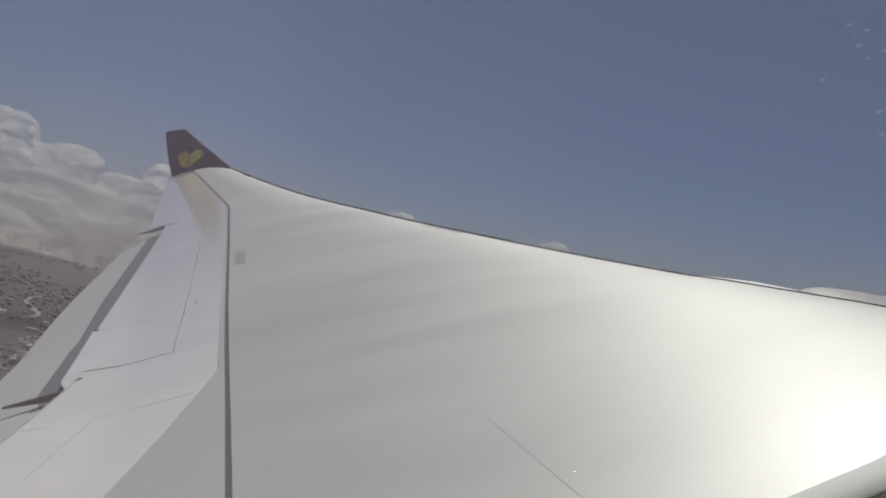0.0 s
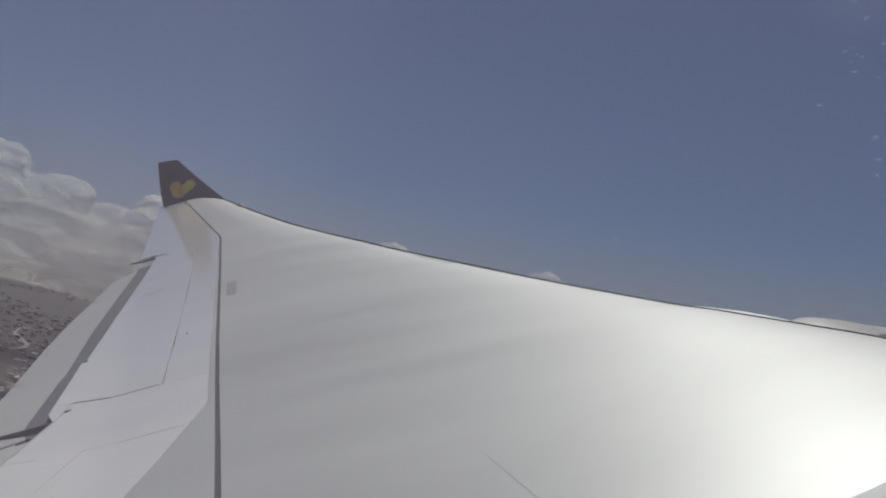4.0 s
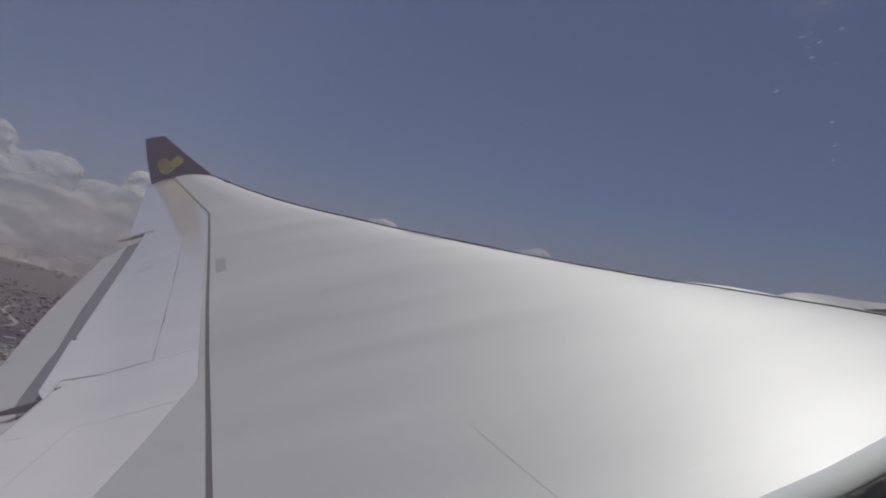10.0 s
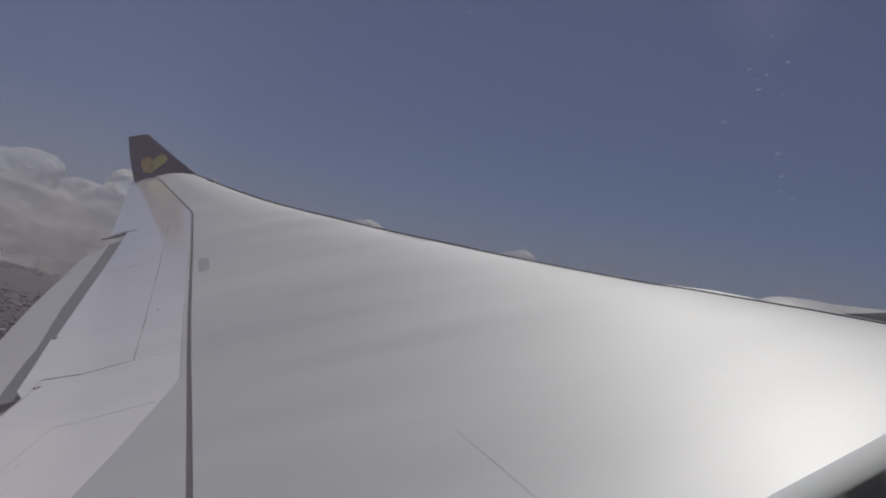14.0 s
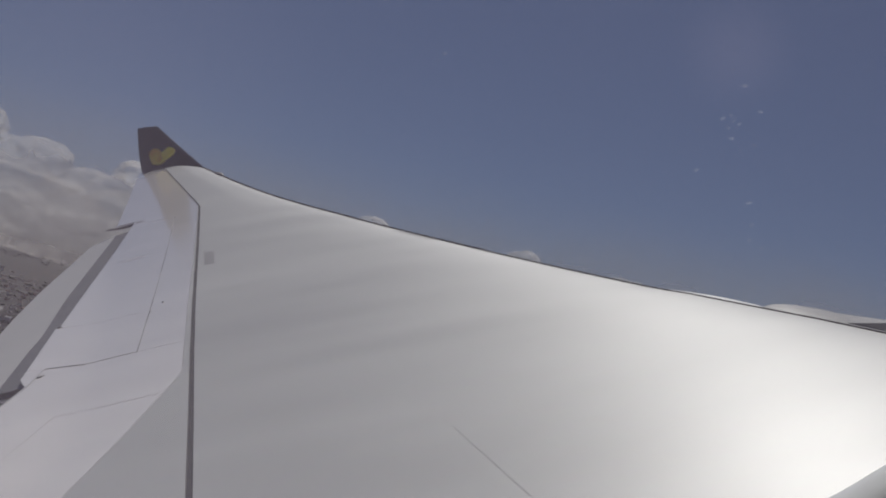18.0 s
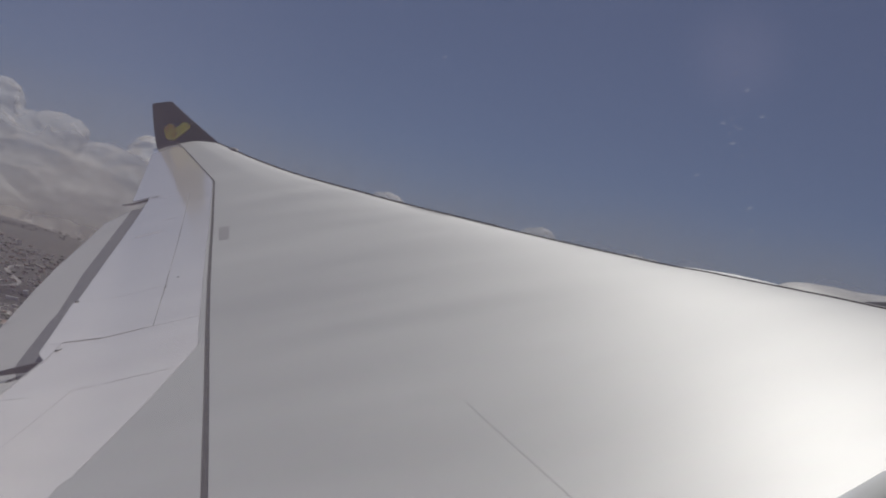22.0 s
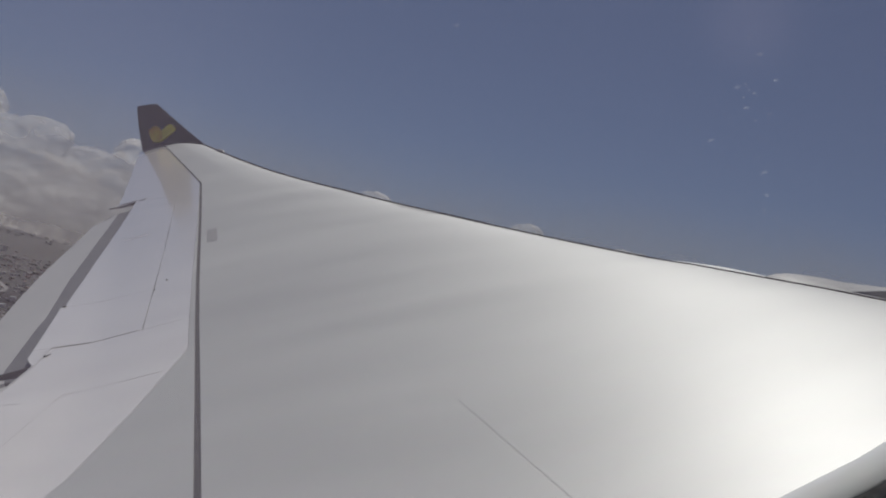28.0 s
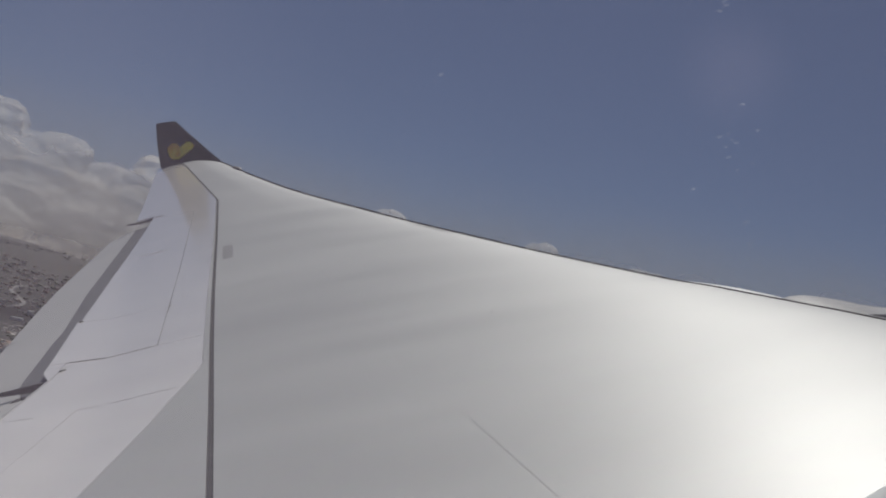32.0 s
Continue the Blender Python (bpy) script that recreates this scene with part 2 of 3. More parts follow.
def pane_material():
    """Thin clear acrylic with an anti-glare coat: what it does not mirror passes straight through."""
    m = bpy.data.materials.new("acrylic_pane")
    m.use_nodes = True
    n, l = m.node_tree.nodes, m.node_tree.links
    n.remove(n["Principled BSDF"])
    clear, gloss, mix, fr = n.new("ShaderNodeBsdfTransparent"), n.new("ShaderNodeBsdfGlossy"), n.new("ShaderNodeMixShader"), n.new("ShaderNodeFresnel")
    clear.inputs["Color"].default_value = (0.97, 0.96, 0.97, 1)
    gloss.inputs["Roughness"].default_value, fr.inputs["IOR"].default_value = 0.02, 1.12
    l.new(fr.outputs[0], mix.inputs[0])
    l.new(clear.outputs[0], mix.inputs[1])
    l.new(gloss.outputs[0], mix.inputs[2])
    # grease and dust on the outer face scatter a little sunlight, more of it towards the rear of the pane
    film, smear, co, tx, sep = n.new("ShaderNodeBsdfTranslucent"), n.new("ShaderNodeMixShader"), n.new("ShaderNodeTexCoord"), n.new("ShaderNodeTexNoise"), n.new("ShaderNodeSeparateXYZ")
    side, amount, total = n.new("ShaderNodeMapRange"), n.new("ShaderNodeMath"), n.new("ShaderNodeMath")
    film.inputs["Color"].default_value = (0.925, 0.77, 0.96, 1)
    tx.inputs["Scale"].default_value, tx.inputs["Detail"].default_value = 22.0, 3
    side.interpolation_type = "SMOOTHSTEP"
    for key, value in (("From Min", 0.02), ("From Max", -0.06), ("To Min", 0.0), ("To Max", FILM_REAR)):
        side.inputs[key].default_value = value
    amount.operation, total.operation = "MULTIPLY", "ADD"
    total.inputs[1].default_value = FILM
    # a reflection near the front upper corner, put in as a soft spot of film
    away, spot, sum_ = n.new("ShaderNodeVectorMath"), n.new("ShaderNodeMapRange"), n.new("ShaderNodeMath")
    away.operation, away.inputs[1].default_value = "DISTANCE", (0.045, 0.111, 0.024)
    spot.interpolation_type, sum_.operation = "SMOOTHSTEP", "ADD"
    for key, value in (("From Min", 0.001), ("From Max", 0.0095), ("To Min", 0.013), ("To Max", 0.0)):
        spot.inputs[key].default_value = value
    l.new(co.outputs["Object"], away.inputs[0])
    l.new(away.outputs["Value"], spot.inputs["Value"])
    l.new(spot.outputs[0], sum_.inputs[1])
    l.new(co.outputs["Object"], tx.inputs["Vector"])
    l.new(co.outputs["Object"], sep.inputs[0])
    l.new(sep.outputs[0], side.inputs["Value"])
    l.new(side.outputs[0], amount.inputs[0])
    l.new(tx.outputs["Fac"], amount.inputs[1])
    l.new(amount.outputs[0], total.inputs[0])
    l.new(total.outputs[0], sum_.inputs[0])
    l.new(sum_.outputs[0], smear.inputs[0])
    l.new(mix.outputs[0], smear.inputs[1])
    l.new(film.outputs[0], smear.inputs[2])
    l.new(smear.outputs[0], n["Material Output"].inputs["Surface"])
    return m


FILM, FILM_REAR = 0.020, 0.031
PANE = pane_material()
FROST = bpy.data.materials.new("ice_crystal")
FROST.use_nodes = True
fn, fl = FROST.node_tree.nodes, FROST.node_tree.links
fn.remove(fn["Principled BSDF"])
ice, through_ice, ice_mix = fn.new("ShaderNodeBsdfTranslucent"), fn.new("ShaderNodeBsdfTransparent"), fn.new("ShaderNodeMixShader")
ice.inputs["Color"].default_value, ice_mix.inputs[0].default_value = (0.8, 0.82, 0.84, 1), 0.05
fl.new(through_ice.outputs[0], ice_mix.inputs[1])
fl.new(ice.outputs[0], ice_mix.inputs[2])
fl.new(ice_mix.outputs[0], fn["Material Output"].inputs["Surface"])


# ---- making things ----
def thing(name, label, category, group="", kind="", m=AIR):
    ob = new(name)
    ob.matrix_world = m
    return tagged(ob, label, category, group, kind)


def mesh_object(name, bm, mat, parent=None, label="", smooth=None, m=None):
    """Links a bmesh as one mesh object. smooth: the angle in degrees below which edges are shaded round."""
    me = bpy.data.meshes.new(name)
    bmesh.ops.recalc_face_normals(bm, faces=bm.faces)
    if smooth:
        for f in bm.faces:
            f.smooth = True
        for e in bm.edges:
            if len(e.link_faces) == 2 and e.calc_face_angle(0) > radians(smooth):
                e.smooth = False
    bm.to_mesh(me)
    bm.free()
    me.materials.append(mat)
    ob = new(name, me)
    if parent:
        ob.parent = parent
    elif m is not None:
        ob.matrix_world = m
    return tagged(ob, label)


def part(name, bm, mat, parent, label="", smooth=35):
    return mesh_object(name, bm, mat, parent, label, smooth)


def grid_solid(nu, nv, top, bottom):
    """A closed shell: top(u, v) and bottom(u, v), u and v from 0 to 1, joined along the rim."""
    bm = bmesh.new()
    a = [[bm.verts.new(top(i / nu, j / nv)) for j in range(nv + 1)] for i in range(nu + 1)]
    b = [[bm.verts.new(bottom(i / nu, j / nv)) for j in range(nv + 1)] for i in range(nu + 1)]
    for i in range(nu):
        for j in range(nv):
            bm.faces.new((a[i][j], a[i + 1][j], a[i + 1][j + 1], a[i][j + 1]))
            bm.faces.new((b[i][j], b[i][j + 1], b[i + 1][j + 1], b[i + 1][j]))
    for i in range(nu):
        bm.faces.new((a[i][0], b[i][0], b[i + 1][0], a[i + 1][0]))
        bm.faces.new((a[i][nv], a[i + 1][nv], b[i + 1][nv], b[i][nv]))
    for j in range(nv):
        bm.faces.new((a[0][j], a[0][j + 1], b[0][j + 1], b[0][j]))
        bm.faces.new((a[nu][j], b[nu][j], b[nu][j + 1], a[nu][j + 1]))
    return bm


def box(bm, x0, x1, y0, y1, z0, z1, m=None):
    vs = [bm.verts.new((x, y, z)) for x in (x0, x1) for y in (y0, y1) for z in (z0, z1)]
    for q in ((0, 1, 3, 2), (4, 6, 7, 5), (0, 4, 5, 1), (2, 3, 7, 6), (0, 2, 6, 4), (1, 5, 7, 3)):
        bm.faces.new([vs[k] for k in q])
    if m is not None:
        for v in vs:
            v.co = m @ v.co
    return vs


def lerp(v, xs, ys):
    return float(np.interp(v, xs, ys))


# ---- the wing's surface, in aircraft axes ----
TIP, ROOT = 26.95, -1.5


def chord(y):
    return lerp(y, (0.3, 7.0, 26.3), (10.5, 7.3, 2.7))


def camber(s):
    s = min(max(s, 0.0), 1.0)
    return 0.525 * (0.2969 * math.sqrt(s) - 0.126 * s - 0.3516 * s ** 2 + 0.2843 * s ** 3 - 0.1036 * s ** 4)


def lead(y):
    return 7.7107 - 0.6416 * y


def base(y):
    return -2.5072 + 0.0942 * y + 0.0033 * y * y - 0.09 * max(0.0, (y - 25.6) / 1.35) ** 2


def nose_lift(y):
    """The nose's twist along the span."""
    return lerp(y, (6.8, 7.3, 8.6, 9.0, 13.0, 16.5, 18.7, 20.5, 23.0, 26.0), (0.0, 0.015, 0.014, -0.008, 0.0, -0.022, -0.065, -0.097, -0.098, -0.08))


def skin(x, y, off=0.0):
    """The point of the upper skin over (x, y), raised by off."""
    s = (lead(y) - x) / chord(y)
    return Vector((x, y, base(y) + chord(y) * camber(s) + nose_lift(y) * max(0.0, 1 - max(s, 0.0) / 0.3) + off))


def spar(y):
    """The rear spar's line, with its bend to the tip."""
    bow = lerp(y, (4.95, 6.2, 7.5, 9.0, 11.0, 13.0, 15.0, 19.45), (0.0, -0.020, -0.038, -0.055, -0.062, -0.05, -0.028, 0.012))
    return -0.486 - 0.3386 * y + bow if y < 19.45 else -7.06 - 0.489 * (y - 19.45) - 0.0021 * (y - 19.45) ** 2


def spoiler_line(y):
    return -4.43 - 0.320 * (y - 9.42)


def shroud(y):
    """The rear edge of the fixed upper panels and the spoilers."""
    if 9.04 < y < 11.31:
        return -5.70 - 0.33 * (y - 9.04)
    if y >= 11.31:
        return lerp(y, (11.31, 13.94, 16.2, 18.35, 20.0), (-6.40, -7.18, -7.81, -8.37, -8.82))
    return lerp(y, (7.6, 8.93, 9.04), (-5.42, -5.515, -5.70))


def tail(y):
    """The rear edge of the ailerons."""
    return -9.2 - 0.333 * (y - 19.6)


def white_edge(y):
    """Where the grey skin ends and the white panels begin."""
    if y > 8.6:
        return spar(y) - lerp(y, (8.6, 19.9), (0.105, 0.029))
    return lerp(y, (4.0, 5.45, 5.62, 5.70, 6.4, 7.5, 8.34, 8.6), (-3.53, -3.53, -3.548, -3.498, -3.482, -3.466, -3.452, spar(8.6) - 0.105))


def panel(y0, y1, front, rear, nu=24, nv=8, off=0.0, thick=0.05, droop=0.0):
    """A skin panel between two spanwise lines. droop lowers its rear edge, like a flap's."""
    def top(u, v):
        y = y0 + (y1 - y0) * u
        a, b = front(y), rear(y)
        return skin(a + (b - a) * v, y, off - droop * v)

    def bottom(u, v):
        return top(u, v) - Vector((0, 0, thick * (1 - 0.75 * v)))
    return grid_solid(nu, nv, top, bottom)


wing = thing("airliner_wing", "long swept grey and white airliner wing with slats and flaps out", "aircraft wing")


# the box between the nose and the rear spar, upper and lower skin
def box_top(u, v):
    y = ROOT + (TIP - ROOT) * u
    a, b = lead(y), spar(y) + 0.028
    s = v * v * (a - b) / chord(y)
    return skin(a - s * chord(y), y)


def box_bottom(u, v):
    p = box_top(u, v)
    p.z = min(p.z - 0.004, base(p.y) - 0.75 * (p.z - base(p.y)) - 0.1)
    return p


part("wing_box", grid_solid(110, 26, box_top, box_bottom), GREY, wing, "grey upper wing skin", 40)
part("spar_seal", panel(ROOT, 19.45, lambda y: spar(y) + 0.026, lambda y: spar(y) - 0.026, 60, 1, -0.012, 0.04), RUBBER, wing, "dark rubber seal")
part("spar_seal", panel(19.45, 26.1, lambda y: spar(y) + 0.024, lambda y: spar(y) - 0.020, 24, 1, -0.012, 0.04), RUBBER, wing, "dark rubber seal")
part("seal_strip", panel(8.421, 19.4, lambda y: spar(y) - 0.028, lambda y: white_edge(y) + 0.002, 40, 1), GREY, wing, "grey strip")
# grey panel behind the spar, inboard
part("inboard_panel", panel(ROOT, 8.42, lambda y: spar(y) - 0.028, lambda y: white_edge(y) + 0.003, 60, 6), GREY, wing)
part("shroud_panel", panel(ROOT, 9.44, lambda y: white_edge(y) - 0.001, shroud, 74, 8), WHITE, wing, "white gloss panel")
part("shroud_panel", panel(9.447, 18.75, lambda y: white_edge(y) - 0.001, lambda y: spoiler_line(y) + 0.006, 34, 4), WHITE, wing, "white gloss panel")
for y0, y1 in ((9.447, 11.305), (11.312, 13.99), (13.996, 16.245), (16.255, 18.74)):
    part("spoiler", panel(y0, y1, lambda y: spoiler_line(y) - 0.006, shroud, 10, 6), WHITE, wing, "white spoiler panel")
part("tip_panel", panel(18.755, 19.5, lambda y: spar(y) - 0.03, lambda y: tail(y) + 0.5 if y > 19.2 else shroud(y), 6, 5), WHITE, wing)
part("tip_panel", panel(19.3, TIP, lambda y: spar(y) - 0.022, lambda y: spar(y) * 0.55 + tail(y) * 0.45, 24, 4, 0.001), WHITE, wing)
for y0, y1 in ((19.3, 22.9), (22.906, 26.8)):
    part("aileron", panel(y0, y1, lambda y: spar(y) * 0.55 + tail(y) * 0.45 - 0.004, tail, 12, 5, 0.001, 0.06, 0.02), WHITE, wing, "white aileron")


# flaps, out and lowered
def flap(y0, y1, front, rear, drop, droop):
    return panel(y0, y1, front, rear, 24, 8, -drop, 0.16, droop)


def flap_gap(y):
    return lerp(y, (9.4, 11.0, 13.5, 18.8), (0.34, 0.31, 0.42, 0.45))


def flap_depth(y):
    return lerp(y, (9.0, 11.5, 13.4, 15.2, 17.3, 18.9), (1.36, 1.37, 1.40, 1.38, 1.25, 1.14))


for y0, y1, name in ((8.80, 18.9, "outboard"), (-0.9, 8.63, "inboard")):
    gap = flap_gap if name == "outboard" else (lambda y: 0.05)
    flap_rear = lambda y: shroud(y) - (flap_depth(y) if name == "outboard" else 1.5)
    body = part("flap", flap(y0, y1, lambda y: shroud(y) - gap(y), flap_rear, 0.14 if name == "outboard" else 0.09, 0.22), SATIN, wing, "white %s flap, lowered" % name)
    # its dark grey also holds the shade of the gap behind the spoilers
    part("flap_nose", flap(y0, y1, lambda y: shroud(y) + 0.28, lambda y: shroud(y) - gap(y) + 0.002, 0.10, 0.04), NOSE, body, "dark grey flap nose with the gap's shade in its colour")
part("flap_end_strip", panel(8.82, 8.842, lambda y: -5.55, lambda y: -6.3, 2, 5, -0.004, 0.1, 0.085), RUBBER, wing, "dark rib between the flaps")
part("flap_end_strip", panel(8.635, 8.79, lambda y: -5.90, lambda y: -6.9, 2, 5, -0.15, 0.08, 0.14), SATIN, wing, "grey end rib of the flap")

# dark strip stands in for the gap between flap and aileron
part("flap_end_strip", panel(19.05, 19.16, lambda y: -8.34, lambda y: -9.25, 2, 6, 0.006, 0.07, 0.03), STEEL, wing, "dark strip for the gap at the flap's outer end")


def slat(y0, y1):
    """A drooped nose slat: a curved shell ahead of the fixed nose."""
    def top(u, v):
        y = y0 + (y1 - y0) * u
        c = 0.11 * chord(y) + 0.12
        x = lead(y) - 0.03 * chord(y) + c * v
        bulge = lerp(y, (8.0, 8.20, 8.5, 8.9, 9.3, 9.6, 10, 11), (-0.14, -0.02, 0.01, 0.02, 0.0, -0.04, -0.08, -0.13))
        z = skin(lead(y) - 0.03 * chord(y), y).z - 0.012 + bulge * math.sin(math.pi * min(1.0, v / 0.8)) - 0.12 * v - 0.35 * c * v ** 2.5
        return Vector((x, y, z))

    def bottom(u, v):
        p = top(u, v)
        return p - Vector((0, 0, 0.02 + 0.10 * math.sin(math.pi * min(v, 0.98))))
    return grid_solid(12, 10, top, bottom)


for y0, y1 in ((1.6, 4.9), (4.92, 7.7), (8.05, 12.2), (12.22, 16.0), (16.02, 19.8), (19.82, 23.2), (23.22, 26.4)):
    part("slat", slat(y0, y1), PATCH if y1 < 8.41 else SLAT, wing, "pale drooped leading-edge slat", 50)
# raised strips mark the slot; the dark one has its shade in the colour
for y0, y1, mat, look_of in ((1.6, 8.75, RUBBER, "dark strip in place of the shaded slat slot"), (8.75, 26.5, PATCH, "grey strip along the slat slot")):
    part("slot_strip", panel(y0, y1, lambda y: lead(y) - 0.042 * chord(y), lambda y: lead(y) - 0.042 * chord(y) - 0.014, 40, 1, 0.013, 0.02), mat, wing, look_of)

for y0, y1, high in ((8.85, 12.2, 0.019), (12.2, 16.0, 0.027), (16.0, 19.8, 0.034), (19.8, 23.2, 0.04), (23.2, 26.4, 0.042)):
    part("nose_edge_strip", panel(y0, y1, lambda y: lead(y) - 0.012 * chord(y), lambda y: lead(y) - 0.027 * chord(y), 14, 2, high, 0.035), RUBBER, wing, "dark strip along the wing's nose")

# the engine's pylon, running up over the leading edge
def pylon(u, w):
    x = 1.85 + 4.6 * u
    top = lerp(x, (1.85, 2.33, 2.44, 2.50, 2.64, 2.745, 3.0, 3.14, 3.33, 6.5), (-1.47, -1.40, -1.368, -1.350, -1.362, -1.384, -1.458, -1.515, -1.57, -2.42))
    wide = 0.5 * min(1.0, 0.15 + 1.6 * u)
    # its inboard flank runs out flat into the wing's nose
    return Vector((x, 8.0 + wide * math.cos(w) * (2.4 if math.cos(w) < 0 else 1.0), top - 0.10 * (1 - math.sin(w))))


bm = bmesh.new()
rows = [[bm.verts.new(pylon(i / 46, 2 * math.pi * j / 20)) for j in range(20)] for i in range(47)]
for a, b in zip(rows, rows[1:]):
    for j in range(20):
        bm.faces.new((a[j], a[(j + 1) % 20], b[(j + 1) % 20], b[j]))
bm.faces.new(rows[0][::-1])
bm.faces.new(rows[-1])
part("engine_pylon", bm, PYLON, wing, "dull grey pylon fairing over the leading edge", 60)

part("edge_seal", panel(9.44, 9.458, lambda y: -5.1, lambda y: -5.6, 1, 6, 0.005, 0.008), STEEL, wing, "dark seal at the spoiler's end")
part("edge_seal", panel(9.45, 9.462, lambda y: -4.5, lambda y: -5.1, 1, 4, 0.004, 0.008), COVER, wing, "dark seal at the spoiler's end")
part("edge_seal", panel(15.28, 15.32, lambda y: -6.73, lambda y: -7.25, 1, 4, 0.003, 0.005), SATIN, wing, "grey seal at the spoiler's end")
part("edge_seal", panel(8.93, 9.40, lambda y: lerp(y, (8.93, 9.4), (-5.495, -5.575)), lambda y: lerp(y, (8.93, 9.4), (-5.51, -5.61)), 5, 1, 0.003, 0.006), PATCH, wing, "grey seal at the spoiler's end")
part("edge_seal", panel(5.0, 8.90, lambda y: shroud(y) + 0.03, lambda y: shroud(y) - 0.004, 20, 1, 0.003, 0.006), PATCH, wing, "worn grey seal along the rear edge")
for y0, y1, a, b in ((6.4, 7.82, -4.573, -4.595),):
    part("skin_joint", panel(y0, y1, lambda y: lerp(y, (y0, y1), (a, b)) + 0.004, lambda y: lerp(y, (y0, y1), (a, b)) - 0.004, 10, 1, 0.0015, 0.003), PATCH, wing, "faint joint between two panels")
for y, a, b in ((7.80, -3.50, -4.59), (7.70, -5.0, -5.40)):
    part("skin_joint", panel(y, y + 0.009, lambda q: a, lambda q: b, 1, 8, 0.0015, 0.003), PATCH, wing, "faint joint between two panels")
part("skin_joint", panel(6.86, 7.0, lambda y: -4.46, lambda y: -4.47, 2, 1, 0.0015, 0.003), PATCH, wing, "faint joint between two panels")
# a dark wedge fills the slot's end beside the pylon, its shade in the colour
def wedge(u, v):
    y = 7.12 - 0.9 * u
    low = skin(lead(y) - 0.042 * chord(y) + 0.02, y, 0.018)
    high = Vector((low.x + 0.01, y, max(low.z + 0.002, -1.438 + 0.09 * (7.1 - y))))
    return low.lerp(high, v)


part("slot_end", grid_solid(8, 2, wedge, lambda u, v: wedge(u, v) + Vector((0.025, 0, -0.004))), COVER, wing, "dark wedge standing for the shaded slot at the slat's inner end")
# position light at the tip's nose
bm = bmesh.new()
bmesh.ops.create_icosphere(bm, subdivisions=2, radius=1, matrix=Matrix.Translation(skin(lead(24.6) - 0.10, 24.6, 0.03)) @ pose(0, 0, 0, 0, 12, -57) @ Matrix.Diagonal((0.42, 0.10, 0.055, 1)))
part("position_light", bm, STEEL, wing, "dark position light cover at the wing tip", 60)
# small parts of the upper skin
part("inspection_cover", panel(13.40, 14.42, lambda y: -4.74 - 0.335 * (y - 13.4), lambda y: -4.93 - 0.335 * (y - 13.4), 3, 2, 0.003, 0.006), COVER, wing, "small grey access cover")
part("repair_patch", panel(13.05, 14.15, lambda y: lead(y) - 0.05 * chord(y), lambda y: lead(y) - 0.078 * chord(y), 5, 2, 0.003, 0.006), COVER, wing, "grey patch")
part("skin_joint", panel(2.6, 5.65, lambda y: -0.47 + 0.41 * (5.65 - y) + 0.0009, lambda y: -0.47 + 0.41 * (5.65 - y) - 0.0009, 10, 1, 0.0015, 0.003), PATCH, wing, "thin dark skin joint")
bm = bmesh.new()
bmesh.ops.create_icosphere(bm, subdivisions=1, radius=1, matrix=Matrix.Diagonal((0.0034, 0.0034, 0.0012, 1)))
rivet = part("rivet", bm, ALLOY, wing, "", 60)
for k in range(28):
    y = 5.10 - 0.66 * (k // 2) / 13
    c = skin(-0.47 + 0.41 * (5.65 - y) + (0.06, 0.11)[k % 2], y, 0.001)
    ob = rivet if k == 0 else new("rivet", rivet.data)
    ob.parent, ob.location = wing, c
for k, (x, y) in enumerate(((-5.50, 9.17), (-6.40, 11.33), (-4.95, 11.6), (-4.98, 11.2))):
    bm = bmesh.new()
    c = skin(x, y)
    w = (0.042, 0.03, 0.011, 0.011)[k]
    box(bm, -w, w, -0.02, 0.02, -0.02, 0.012, Matrix.Translation(c) @ pose(0, 0, 0, 0, 0, 70 if k < 2 else 10))
    bmesh.ops.bevel(bm, geom=bm.edges[:], offset=0.004, segments=2, affect="EDGES")
    part("bracket", bm, COVER if k == 0 else STEEL, wing, "small grey fitting" if k == 0 else "small dark steel fitting")


# flap track fairings: long pods under the rear edge
def fairing(y, length, r):
    def ring(u, w):
        x = shroud(y) + 1.9 - length * u
        q = max(0.045, r * math.sin(math.pi * min(1, u * 1.02)) ** 0.6)
        z = base(y) - 0.70 + 0.26 * u
        return Vector((x, y + q * math.cos(w), z + 1.35 * q * math.sin(w)))
    bm = bmesh.new()
    rows = [[bm.verts.new(ring(i / 24, 2 * math.pi * j / 18)) for j in range(18)] for i in range(25)]
    for i in range(24):
        for j in range(18):
            bm.faces.new((rows[i][j], rows[i][(j + 1) % 18], rows[i + 1][(j + 1) % 18], rows[i + 1][j]))
    bm.faces.new(rows[0])
    bm.faces.new(rows[-1][::-1])
    return bm


for y, n, r in ((5.4, 4.0, 0.30), (11.9, 3.55, 0.22), (14.3, 3.15, 0.24), (17.9, 2.9, 0.2)):
    part("flap_track_fairing", fairing(y, n, r), COVER, wing, "tapering pod under the flap")


# winglet with the two-lobed emblem
BF, BR = Vector((-9.50, 26.95, 2.38)), Vector((-11.57, 26.95, 2.47))
TF, TR = Vector((-11.11, 27.75, 3.97)), Vector((-11.83, 27.75, 4.0))
OUT = Vector((0, 0.91, -0.42))


def blade(u, v, side):
    a, b = BF.lerp(TF, u), BR.lerp(TR, u)
    p = a.lerp(b, v)
    p.y -= 0.18 * math.sin(math.pi * u) * 0.4
    return p + OUT * side * (0.11 * (1 - 0.6 * u) * 1.9 * (math.sqrt(v) * (1 - v) + 0.02))


winglet = part("winglet", grid_solid(14, 16, lambda u, v: blade(1.07 * u - 0.07, v, -1), lambda u, v: blade(1.07 * u - 0.07, v, 1)), CHARCOAL, wing, "upswept charcoal winglet with an orange and yellow heart emblem")


